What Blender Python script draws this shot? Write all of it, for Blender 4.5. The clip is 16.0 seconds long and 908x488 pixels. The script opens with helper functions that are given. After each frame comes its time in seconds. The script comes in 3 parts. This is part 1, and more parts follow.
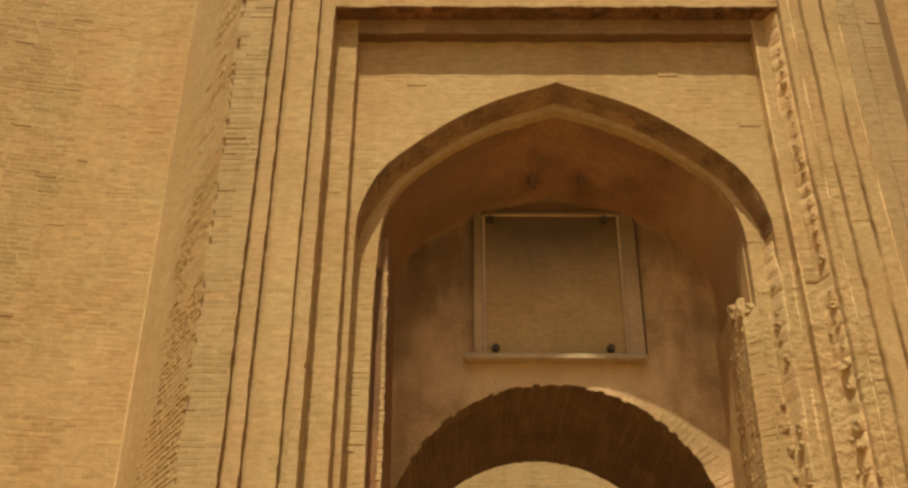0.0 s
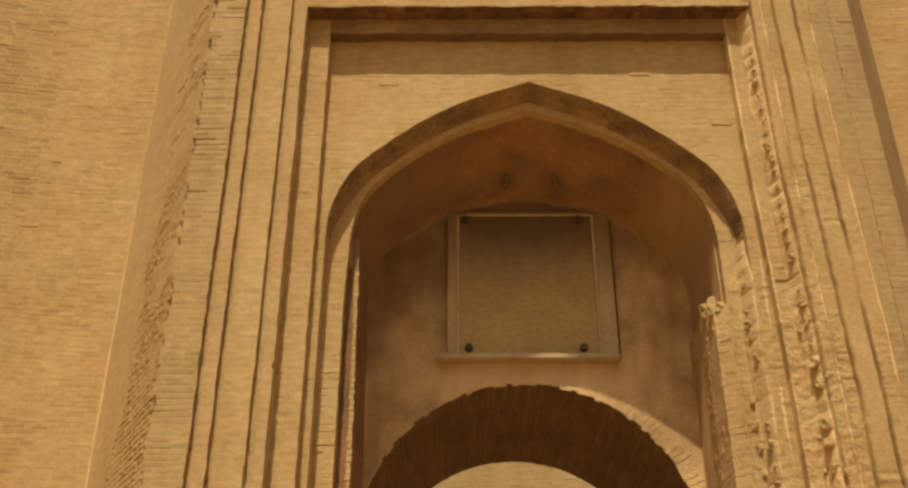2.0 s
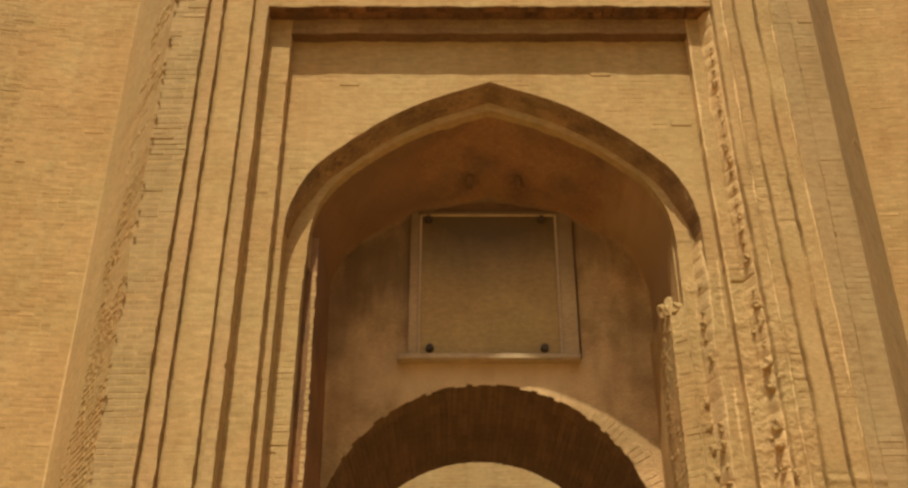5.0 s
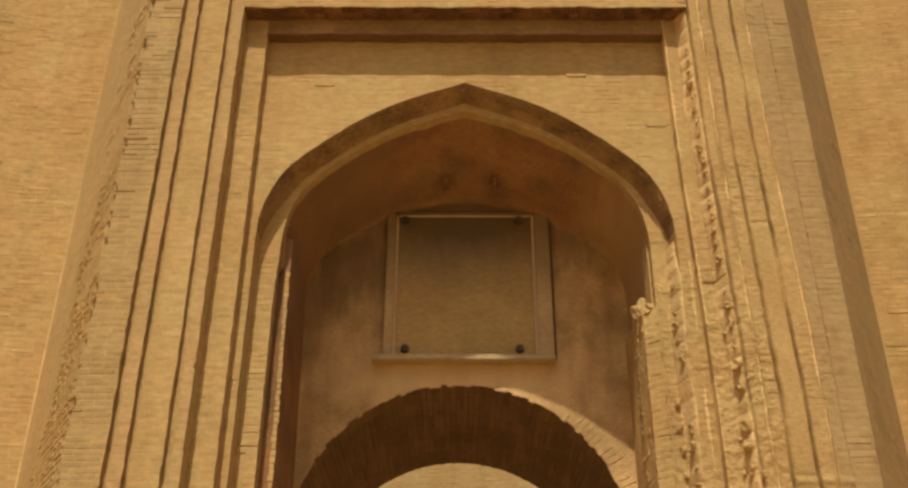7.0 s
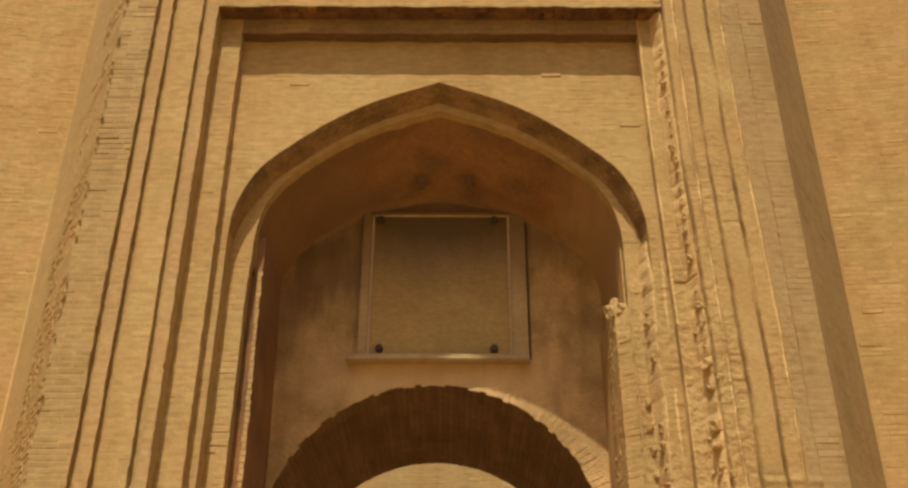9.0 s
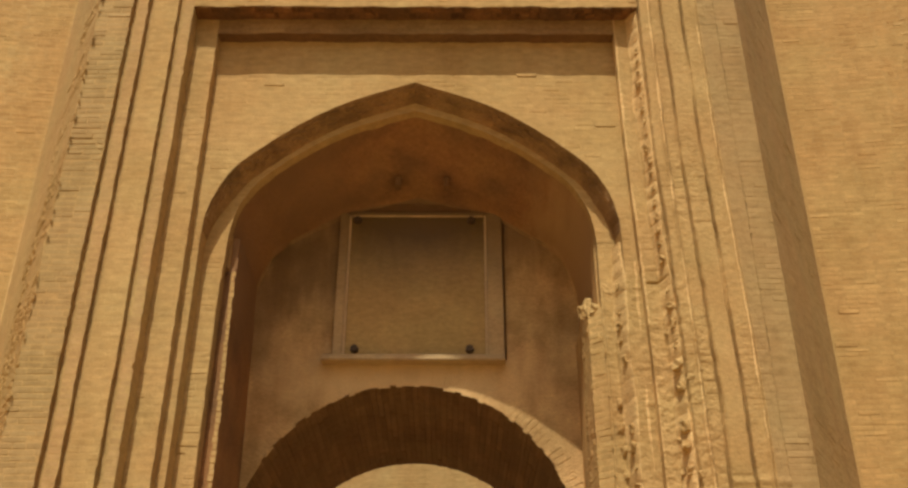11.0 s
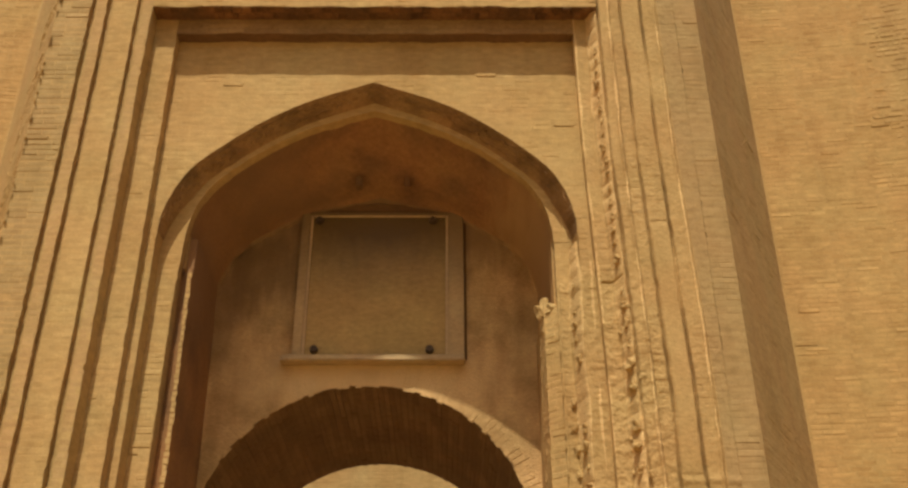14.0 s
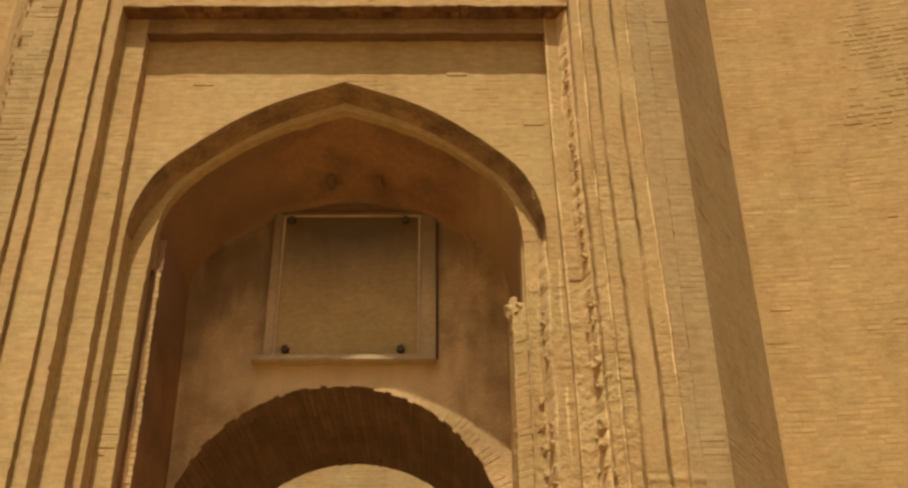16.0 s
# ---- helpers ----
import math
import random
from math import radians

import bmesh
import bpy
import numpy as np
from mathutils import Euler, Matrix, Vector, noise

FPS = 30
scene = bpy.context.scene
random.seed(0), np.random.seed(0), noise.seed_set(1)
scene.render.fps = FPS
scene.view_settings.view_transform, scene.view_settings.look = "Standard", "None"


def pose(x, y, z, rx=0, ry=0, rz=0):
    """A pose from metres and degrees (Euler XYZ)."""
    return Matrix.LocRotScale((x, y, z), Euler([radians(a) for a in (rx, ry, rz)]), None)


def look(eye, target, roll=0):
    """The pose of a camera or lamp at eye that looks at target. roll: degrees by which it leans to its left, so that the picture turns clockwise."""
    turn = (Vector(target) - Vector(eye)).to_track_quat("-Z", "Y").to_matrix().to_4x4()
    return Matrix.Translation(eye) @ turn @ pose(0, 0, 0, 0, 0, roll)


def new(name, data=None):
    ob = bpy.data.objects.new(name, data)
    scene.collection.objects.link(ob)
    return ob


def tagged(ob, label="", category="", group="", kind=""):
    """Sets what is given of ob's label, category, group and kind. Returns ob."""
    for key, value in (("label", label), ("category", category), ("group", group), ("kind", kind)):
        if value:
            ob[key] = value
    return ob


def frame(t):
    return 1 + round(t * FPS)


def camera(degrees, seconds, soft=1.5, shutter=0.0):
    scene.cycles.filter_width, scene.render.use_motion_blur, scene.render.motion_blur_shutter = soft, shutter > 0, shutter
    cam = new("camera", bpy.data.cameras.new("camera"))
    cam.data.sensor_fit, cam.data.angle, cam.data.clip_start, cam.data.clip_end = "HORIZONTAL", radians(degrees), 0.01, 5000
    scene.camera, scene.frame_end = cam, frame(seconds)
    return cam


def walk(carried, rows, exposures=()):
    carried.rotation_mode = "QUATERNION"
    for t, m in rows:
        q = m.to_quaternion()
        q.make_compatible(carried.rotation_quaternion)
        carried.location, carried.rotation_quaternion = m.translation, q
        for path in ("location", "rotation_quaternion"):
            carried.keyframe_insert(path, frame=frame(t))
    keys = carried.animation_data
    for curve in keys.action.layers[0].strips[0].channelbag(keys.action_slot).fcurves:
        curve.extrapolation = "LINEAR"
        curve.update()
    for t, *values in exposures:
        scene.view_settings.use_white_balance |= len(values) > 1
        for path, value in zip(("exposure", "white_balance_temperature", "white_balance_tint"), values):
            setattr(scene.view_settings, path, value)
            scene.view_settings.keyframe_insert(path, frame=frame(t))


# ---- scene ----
cam = camera(46.9, 16.0, soft=2.6)
PATH = [
    (0, (-1.163, -9.819, 1.623), (-1.178, -8.086, 2.62), 0.4),
    (0.5, (-1.082, -9.816, 1.618), (-1.098, -8.083, 2.616), 0.4),
    (1, (-1.007, -9.81, 1.615), (-1.02, -8.077, 2.614), 0.3),
    (1.5, (-0.936, -9.803, 1.612), (-0.948, -8.07, 2.611), 0.3),
    (2, (-0.866, -9.795, 1.612), (-0.875, -8.063, 2.612), 0.1),
    (2.5, (-0.806, -9.8, 1.611), (-0.813, -8.068, 2.611), 0.1),
    (3, (-0.743, -9.804, 1.613), (-0.747, -8.072, 2.613), 0.1),
    (3.5, (-0.675, -9.8, 1.615), (-0.677, -8.068, 2.615), 0.1),
    (4, (-0.598, -9.795, 1.617), (-0.599, -8.063, 2.617), 0.0),
    (6.5, (-0.161, -9.782, 1.614), (-0.168, -8.051, 2.616), 0.2),
    (7, (-0.095, -9.779, 1.612), (-0.101, -8.048, 2.615), 0.2),
    (7.5, (-0.035, -9.774, 1.611), (-0.039, -8.043, 2.614), 0.1),
    (8, (0.031, -9.769, 1.61), (0.029, -8.039, 2.613), 0.1),
    (8.5, (0.096, -9.769, 1.611), (0.096, -8.038, 2.615), 0.1),
    (9, (0.162, -9.767, 1.612), (0.165, -8.037, 2.615), 0.1),
    (11.5, (0.541, -9.749, 1.614), (0.544, -8.019, 2.619), 0.1),
    (12, (0.614, -9.745, 1.614), (0.619, -8.016, 2.618), 0.1),
    (12.5, (0.685, -9.738, 1.613), (0.69, -8.01, 2.618), -0.0),
    (13, (0.751, -9.741, 1.611), (0.761, -8.012, 2.616), -0.1),
    (13.5, (0.824, -9.741, 1.61), (0.834, -8.013, 2.615), -0.1),
    (14, (0.904, -9.733, 1.611), (0.916, -8.005, 2.617), -0.2),
    (14.5, (0.984, -9.728, 1.611), (0.997, -8.0, 2.616), -0.3),
    (15, (1.059, -9.724, 1.61), (1.075, -7.995, 2.616), -0.4),
    (15.5, (1.132, -9.722, 1.611), (1.15, -7.994, 2.616), -0.5),
    (16, (1.208, -9.724, 1.61), (1.228, -7.995, 2.616), -0.5),
]
walk(cam, [(t, look(eye, target, roll)) for t, eye, target, roll in PATH])

# ---- world, sun, exposure ----
SUN_AZ, SUN_EL = radians(10.5), radians(61.8)     # to the left of the facade's normal; above the horizon
to_sun = Vector((-math.sin(SUN_AZ) * math.cos(SUN_EL), -math.cos(SUN_AZ) * math.cos(SUN_EL), math.sin(SUN_EL)))
world = bpy.data.worlds.new("world")
scene.world = world
world.use_nodes = True
sky = world.node_tree.nodes.new("ShaderNodeTexSky")
sky.sky_type, sky.sun_disc = "NISHITA", False
sky.sun_elevation, sky.sun_rotation = SUN_EL, math.atan2(to_sun.x, to_sun.y)
sky.dust_density = 8.0
back = world.node_tree.nodes["Background"]
world.node_tree.links.new(sky.outputs[0], back.inputs[0])
back.inputs[1].default_value = 0.055
sun = new("sun", bpy.data.lights.new("sun", "SUN"))
sun.data.energy, sun.data.angle, sun.data.color = 4.33, radians(0.6), (1.0, 0.880, 0.682)
sun.matrix_world = look((0, 0, 0), -to_sun)


# ---- materials ----
def material(name, base, second, rough=0.9, scale=2.5, fine=45.0, bump=0.25, streak=0.0, vary=0.0, metal=0.0, spec=0.25, tone_patches=()):
    """Two colours mixed by broad staining, grain at two scales, and relief. The last argument lists lighter or darker
    patches as (x, z, half width, half height, colour, strength, ragged edge).
    """
    m = bpy.data.materials.new(name)
    m.use_nodes = True
    nt = m.node_tree
    b = nt.nodes["Principled BSDF"]
    b.inputs["Roughness"].default_value, b.inputs["Metallic"].default_value = rough, metal
    b.inputs["Specular IOR Level"].default_value = spec
    co = nt.nodes.new("ShaderNodeNewGeometry")

    def tex(s, detail, stretch=None):
        n = nt.nodes.new("ShaderNodeTexNoise")
        n.inputs["Scale"].default_value, n.inputs["Detail"].default_value = s, detail
        if stretch:
            mp = nt.nodes.new("ShaderNodeMapping")
            mp.inputs["Scale"].default_value = stretch
            nt.links.new(co.outputs["Position"], mp.inputs[0])
            nt.links.new(mp.outputs[0], n.inputs["Vector"])
        else:
            nt.links.new(co.outputs["Position"], n.inputs["Vector"])
        return n.outputs[0]

    def mix(kind, fac, a, c):
        n = nt.nodes.new("ShaderNodeMix")
        n.data_type, n.blend_type = "RGBA", kind
        for socket, v in ((n.inputs[0], fac), (n.inputs[6], a), (n.inputs[7], c)):
            if isinstance(v, bpy.types.NodeSocket):
                nt.links.new(v, socket)
            else:
                socket.default_value = v if isinstance(v, float) else (*v, 1.0)
        return n.outputs[2]

    def ramp(src, lo, hi, a=0.0, c=1.0):
        n = nt.nodes.new("ShaderNodeMapRange")
        for i, v in enumerate((lo, hi, a, c)):
            n.inputs[1 + i].default_value = v
        nt.links.new(src, n.inputs[0])
        return n.outputs[0]

    big, small = tex(scale * 0.35, 6), tex(fine, 4)
    col = mix("MIX", ramp(big, 0.36, 0.66), base, second)
    mid = tex(scale * 3.0, 5, (1.0, 1.0, 2.2))
    col = mix("MULTIPLY", 1.0, col, mix("MIX", ramp(mid, 0.3, 0.7), (0.84, 0.82, 0.78), (1.08, 1.06, 1.02)))
    col = mix("MULTIPLY", 1.0, col, mix("MIX", ramp(small, 0.3, 0.7), (0.90, 0.89, 0.87), (1.06, 1.06, 1.06)))
    hue = tex(1.3, 3)
    col = mix("MULTIPLY", 1.0, col, mix("MIX", ramp(hue, 0.38, 0.62), (1.02, 0.985, 0.965), (0.975, 1.0, 0.98)))
    if streak:
        col = mix("MULTIPLY", ramp(tex(3.0, 4, (1.3, 1.3, 0.22)), 0.5, 0.75, 0.0, streak), col, (0.62, 0.56, 0.48))
    for cx, cz, rx, rz, tone, strength, edge in tone_patches:
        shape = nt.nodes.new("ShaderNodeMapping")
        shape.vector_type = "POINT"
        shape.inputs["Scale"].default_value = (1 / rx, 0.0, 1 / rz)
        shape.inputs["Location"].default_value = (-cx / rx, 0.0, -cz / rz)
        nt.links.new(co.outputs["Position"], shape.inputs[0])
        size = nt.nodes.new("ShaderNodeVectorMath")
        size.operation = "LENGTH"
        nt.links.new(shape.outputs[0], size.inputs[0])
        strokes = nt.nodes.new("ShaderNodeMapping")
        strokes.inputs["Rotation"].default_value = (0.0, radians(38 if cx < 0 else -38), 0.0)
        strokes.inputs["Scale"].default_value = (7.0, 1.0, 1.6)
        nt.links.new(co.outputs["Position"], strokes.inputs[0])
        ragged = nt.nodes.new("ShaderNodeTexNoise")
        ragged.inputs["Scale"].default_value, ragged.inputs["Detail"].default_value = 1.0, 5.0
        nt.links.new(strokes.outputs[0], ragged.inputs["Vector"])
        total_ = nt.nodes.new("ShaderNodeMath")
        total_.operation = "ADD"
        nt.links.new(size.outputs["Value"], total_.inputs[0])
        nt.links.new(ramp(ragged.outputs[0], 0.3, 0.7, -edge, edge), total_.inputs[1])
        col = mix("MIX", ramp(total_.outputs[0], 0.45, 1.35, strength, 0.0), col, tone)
    if vary:
        isl = co.outputs["Random Per Island"]
        info = nt.nodes.new("ShaderNodeObjectInfo")
        add = nt.nodes.new("ShaderNodeMath")
        add.operation = "ADD"
        nt.links.new(isl, add.inputs[0]), nt.links.new(info.outputs["Random"], add.inputs[1])
        fr = nt.nodes.new("ShaderNodeMath")
        fr.operation = "FRACT"
        nt.links.new(add.outputs[0], fr.inputs[0])
        lo, hi = 1.0 - vary, 1.0 + 0.6 * vary
        col = mix("MULTIPLY", 1.0, col, mix("MIX", fr.outputs[0], (lo, lo * 0.97, lo * 0.92), (hi, hi, hi)))
    nt.links.new(col, b.inputs["Base Color"])
    bp = nt.nodes.new("ShaderNodeBump")
    bp.inputs["Strength"].default_value, bp.inputs["Distance"].default_value = bump, 0.012
    hs = nt.nodes.new("ShaderNodeMath")
    hs.operation = "ADD"
    nt.links.new(small, hs.inputs[0]), nt.links.new(tex(scale * 5, 5), hs.inputs[1])
    nt.links.new(hs.outputs[0], bp.inputs["Height"])
    nt.links.new(bp.outputs[0], b.inputs["Normal"])
    return m


BRICK = material("buff_brick", (0.475, 0.340, 0.157), (0.435, 0.300, 0.128), vary=0.07, streak=0.3)
BRICK_PINK = material("pinkish_buff_brick", (0.455, 0.318, 0.158), (0.415, 0.278, 0.130), vary=0.08, streak=0.3)
BRICK_WORN = material("worn_mud_brick", (0.460, 0.323, 0.146), (0.398, 0.270, 0.113), scale=5, fine=38, bump=0.5, streak=0.35)
BRICK_WARM = material("warm_brick", (0.470, 0.322, 0.139), (0.425, 0.278, 0.112), vary=0.12, streak=0.3)
BRICK_DUN = material("dun_brick", (0.405, 0.280, 0.120), (0.365, 0.243, 0.100), vary=0.15, scale=4, streak=0.3)
BRICK_PALE = material("pale_weathered_brick", (0.455, 0.318, 0.144), (0.380, 0.255, 0.107), vary=0.13, scale=5, streak=0.2)
MORTAR = material("mortar", (0.470, 0.335, 0.152), (0.430, 0.292, 0.125), bump=0.5, streak=0.2)
BRICK_GREY = material("grey_buff_brick", (0.405, 0.300, 0.147), (0.365, 0.260, 0.119), vary=0.07, streak=0.35)
# Patches: lighter at the right foot, darker on the left.
RED = material("dark_red_brick", (0.325, 0.173, 0.073), (0.20, 0.110, 0.054), scale=5, bump=0.6,
               tone_patches=((1.95, 7.85, 1.0, 0.95, (0.43, 0.275, 0.125), 0.8, 0.26), (-1.3, 8.75, 0.95, 0.55, (0.225, 0.130, 0.062), 0.7, 0.2), (-2.0, 7.6, 0.5, 0.7, (0.28, 0.162, 0.078), 0.7, 0.2)))
# Mottled worn brick, darkened so the arch's underside carries its shade in colour.
WEATHERED_SHADE = material("weathered_shade_brick", (0.37, 0.235, 0.110), (0.20, 0.125, 0.058), vary=0.18, scale=7, bump=0.8)
# Patches paint shade under the vault and bounced light above the gateway.
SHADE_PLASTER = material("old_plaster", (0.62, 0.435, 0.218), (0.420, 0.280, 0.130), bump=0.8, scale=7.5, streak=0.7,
                         tone_patches=((0.0, 9.15, 2.5, 1.0, (0.185, 0.110, 0.050), 0.85, 0.2), (-1.48, 8.15, 0.85, 0.72, (0.145, 0.091, 0.041), 0.72, 0.26), (1.25, 8.75, 0.65, 0.5, (0.22, 0.138, 0.064), 0.6, 0.26),
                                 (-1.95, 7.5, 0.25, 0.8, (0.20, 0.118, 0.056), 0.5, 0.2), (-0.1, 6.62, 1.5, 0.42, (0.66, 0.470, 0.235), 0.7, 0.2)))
PLASTER = material("mud_plaster", (0.60, 0.415, 0.190), (0.42, 0.280, 0.122), bump=0.6, scale=5, streak=0.5)
SAND = material("sand", (0.47, 0.325, 0.160), (0.41, 0.280, 0.136), scale=0.6, fine=20)
METAL = material("dull_metal", (0.46, 0.34, 0.180), (0.38, 0.275, 0.142), rough=0.5, bump=0.05, spec=0.4)
# Top of the board painted dark, in place of the vault's dark reflection.
PANEL = material("brown_board", (0.46, 0.325, 0.125), (0.395, 0.272, 0.101), rough=0.34, bump=0.03, spec=0.16, scale=4, tone_patches=((0.0, 9.05, 1.9, 1.05, (0.105, 0.068, 0.027), 0.93, 0.05),))
BEAD = material("pale_metal", (0.62, 0.47, 0.27), (0.52, 0.39, 0.21), rough=0.45, bump=0.05, spec=0.4)
# Dark brown that paints in shade under arch and fillet; also the stubs' colour.
SHADE_BROWN = material("shade_brown_brick", (0.205, 0.120, 0.057), (0.155, 0.090, 0.044), vary=0.16, scale=4)
# Darkened red brick: shade under the frame's head put into colour.
HEAD = material("shade_red_brick", (0.21, 0.105, 0.042), (0.10, 0.055, 0.027), vary=0.35, scale=6, bump=0.7)
# Darker copy of the brick; the fillet's shade lies in its colour.
BRICK_SHADED = material("shaded_brick", (0.365, 0.245, 0.115), (0.270, 0.172, 0.080), vary=0.12, scale=6, bump=0.5, streak=0.4)
# Pale tone that paints sunlight onto worn ridges; also the corner's mortar.
PALE_LIT = material("pale_lit_brick", (0.66, 0.475, 0.235), (0.55, 0.385, 0.180), scale=6, bump=0.5)
BRICK_DULL = material("dull_grey_brick", (0.375, 0.272, 0.133), (0.338, 0.237, 0.109), vary=0.09, streak=0.35)
DARK = material("dark_iron", (0.075, 0.052, 0.034), (0.10, 0.068, 0.042), rough=0.6)
# Rails darken towards the top to match the board's painted reflection.
RAIL = material("dark_topped_metal", (0.50, 0.365, 0.180), (0.42, 0.303, 0.146), rough=0.5, bump=0.06, spec=0.3, scale=6, tone_patches=((0.0, 9.05, 3.0, 1.05, (0.17, 0.110, 0.048), 0.8, 0.05),))


# ---- building helpers ----
def mesh_of(bm, mat, name):
    me = bpy.data.meshes.new(name)
    bm.normal_update()
    bm.to_mesh(me)
    bm.free()
    me.materials.append(mat)
    return me


def part(name, bm, mat, parent, label=""):
    ob = new(name, mesh_of(bm, mat, name))
    ob.parent = parent
    if label:
        tagged(ob, label)
    return ob


def thing(name, bm, mat, label, category="", kind="", group=""):
    return tagged(new(name, mesh_of(bm, mat, name)), label, category, group, kind)


def prism(bm, outline, low, high, axis):
    """A closed outline pushed from low to high: axis 'z' takes (x, y) points, axis 'y' takes (x, z) points."""
    put = (lambda p, h: (p[0], p[1], h)) if axis == "z" else (lambda p, h: (p[0], h, p[1]))
    a = [bm.verts.new(put(p, low)) for p in outline]
    b = [bm.verts.new(put(p, high)) for p in outline]
    faces = [bm.faces.new(a), bm.faces.new(b[::-1])]
    n = len(outline)
    for i in range(n):
        faces.append(bm.faces.new((a[i], b[i], b[(i + 1) % n], a[(i + 1) % n])))
    bmesh.ops.recalc_face_normals(bm, faces=faces)
    bmesh.ops.triangulate(bm, faces=faces[:2])
    return bm


def worn_pier(bm, outline, height, wear, seed):
    """An upright prism in many lifts, whose arrises wander as worn brick does."""
    n, lifts = len(outline), int(height / 0.075)
    rings = []
    for k in range(lifts + 1):
        z = height * k / lifts
        ring = []
        for i, (x, y) in enumerate(outline):
            slow, fast = noise.noise((i * 3.7 + seed, z * 0.9, 0)), noise.noise((i * 5.1 + seed, z * 4.5, 7))
            free = wear if y < 1.5 and abs(x) > 2.4 else 0.0
            free *= 0.2 if x > 3.9 else 1.0
            ring.append(bm.verts.new((x + free * (0.55 * slow + fast), y, z)))
        rings.append(ring)
    faces = [bm.faces.new(rings[0]), bm.faces.new(rings[-1][::-1])]
    for r0, r1 in zip(rings, rings[1:]):
        for i in range(n):
            faces.append(bm.faces.new((r0[i], r1[i], r1[(i + 1) % n], r0[(i + 1) % n])))
    bmesh.ops.recalc_face_normals(bm, faces=faces)
    bmesh.ops.triangulate(bm, faces=faces[:2])
    return bm


def worn_arch(opening, low, wear, seed):
    """An arch with its two jambs, from the left foot to the right one, in short steps with worn arrises."""
    line = [(opening[0][0], low), *opening, (opening[-1][0], low)]
    out = []
    for (x0, z0), (x1, z1) in zip(line, line[1:]):
        n = max(1, round(math.hypot(x1 - x0, z1 - z0) / 0.075))
        out += [(x0 + (x1 - x0) * i / n, z0 + (z1 - z0) * i / n) for i in range(n)]
    out.append(line[-1])
    return [(x + wear * noise.noise((x * 4 + seed, z * 4.5, 0)), z + wear * noise.noise((x * 4, z * 4.5, seed))) if z > low + 0.01 else (x, z) for x, z in out]


def box(bm, x0, x1, y0, y1, z0, z1):
    return prism(bm, [(x0, y0), (x1, y0), (x1, y1), (x0, y1)], z0, z1, "z")


def bevelled(bm, w=0.01, n=2):
    bmesh.ops.bevel(bm, geom=[e for e in bm.edges if len(e.link_faces) == 2 and e.calc_face_angle(0) > 0.6], offset=w, segments=n, affect="EDGES")
    return bm


def pointed(half, spring, apex, n=14):
    """A four-centred arch from the left spring over the apex to the right spring, as (x, z)."""
    side = []
    for i in range(n + 1):
        u = i / n                                  # 0 at the spring, 1 at the apex
        r = 0.40 * half                            # the tight haunch curve
        if u < 0.42:
            a = (u / 0.42) * radians(58)
            side.append((-half + r * (1 - math.cos(a)), spring + 1.35 * r * math.sin(a)))
        else:
            a = radians(58)
            x0, z0 = -half + r * (1 - math.cos(a)), spring + 1.35 * r * math.sin(a)
            v = (u - 0.42) / 0.58
            x, z = x0 * (1 - v), z0 + (apex - z0) * v
            side.append((x, z + 0.168 * half * 0.5 * math.sin(math.pi * v) * (1 - 0.35 * v)))
    return side + [(-x, z) for x, z in side[-2::-1]]


def arch_wall(bm, opening, left, right, top, low, y0, y1, wear=0.007):
    """A wall from y0 to y1 with an opening, open at the foot, under the given arch."""
    return prism(bm, [(left, low), (left, top), (right, top), (right, low)] + worn_arch(opening, low, wear, y0)[::-1], y0, y1, "y")


# ---- the plan of the portal ----
TOP = 13.2
FRAME_X, FRAME_Z = 2.75, 10.684               # edge of the framed recess
FIL_X, FIL_Z, FIL_Y = 2.475, 10.455, 0.24     # the fillet inside it
REC_Y, RING_Y, DEEP_Y, BACK_Y = 0.40, 0.65, 0.80, 2.11
ARCH = pointed(2.375, 7.62, 9.81)
RING = pointed(2.125, 7.66, 9.565)
SPLAY = (5.15, 2.0)
GROOVES = [(3.50, 3.44), (3.30, 3.24), (2.93, 2.865)]


CORNER = {-1: 3.915, 1: 3.965}                # where the front turns into the splayed flank
WORN_END = 3.70                               # the right pier's worn face reaches this far out


def side_plan(s):
    pts = [SPLAY, (CORNER[s], 0.0)]
    if s > 0:                                   # a core behind the worn face
        return pts + [(WORN_END, 0.0), (WORN_END, 0.14), (2.86, 0.14), (2.86, 0.31), (2.62, 0.31), (2.62, 0.5), (2.43, 0.5), (2.43, 2.6), (5.15, 2.6)]
    for a, b in GROOVES:
        pts += [(a + 0.010, 0.0), (a + 0.010, 0.088), (b - 0.010, 0.088), (b - 0.010, 0.0)]
    pts += [(FRAME_X, 0.0), (FRAME_X, FIL_Y), (FIL_X, FIL_Y), (FIL_X, REC_Y + 0.1), (2.43, REC_Y + 0.1), (2.43, 2.6), (5.15, 2.6)]
    return [(s * x, y) for x, y in pts]


ground = bmesh.new()
bmesh.ops.create_grid(ground, x_segments=60, y_segments=60, size=400)
for v in ground.verts:
    v.co.z = 0.05 * noise.noise(v.co * 0.05) if v.co.length > 30 else 0.0
thing("ground", ground, SAND, "bare dry sandy ground before the old portal", "ground", "structure")

walls = {}
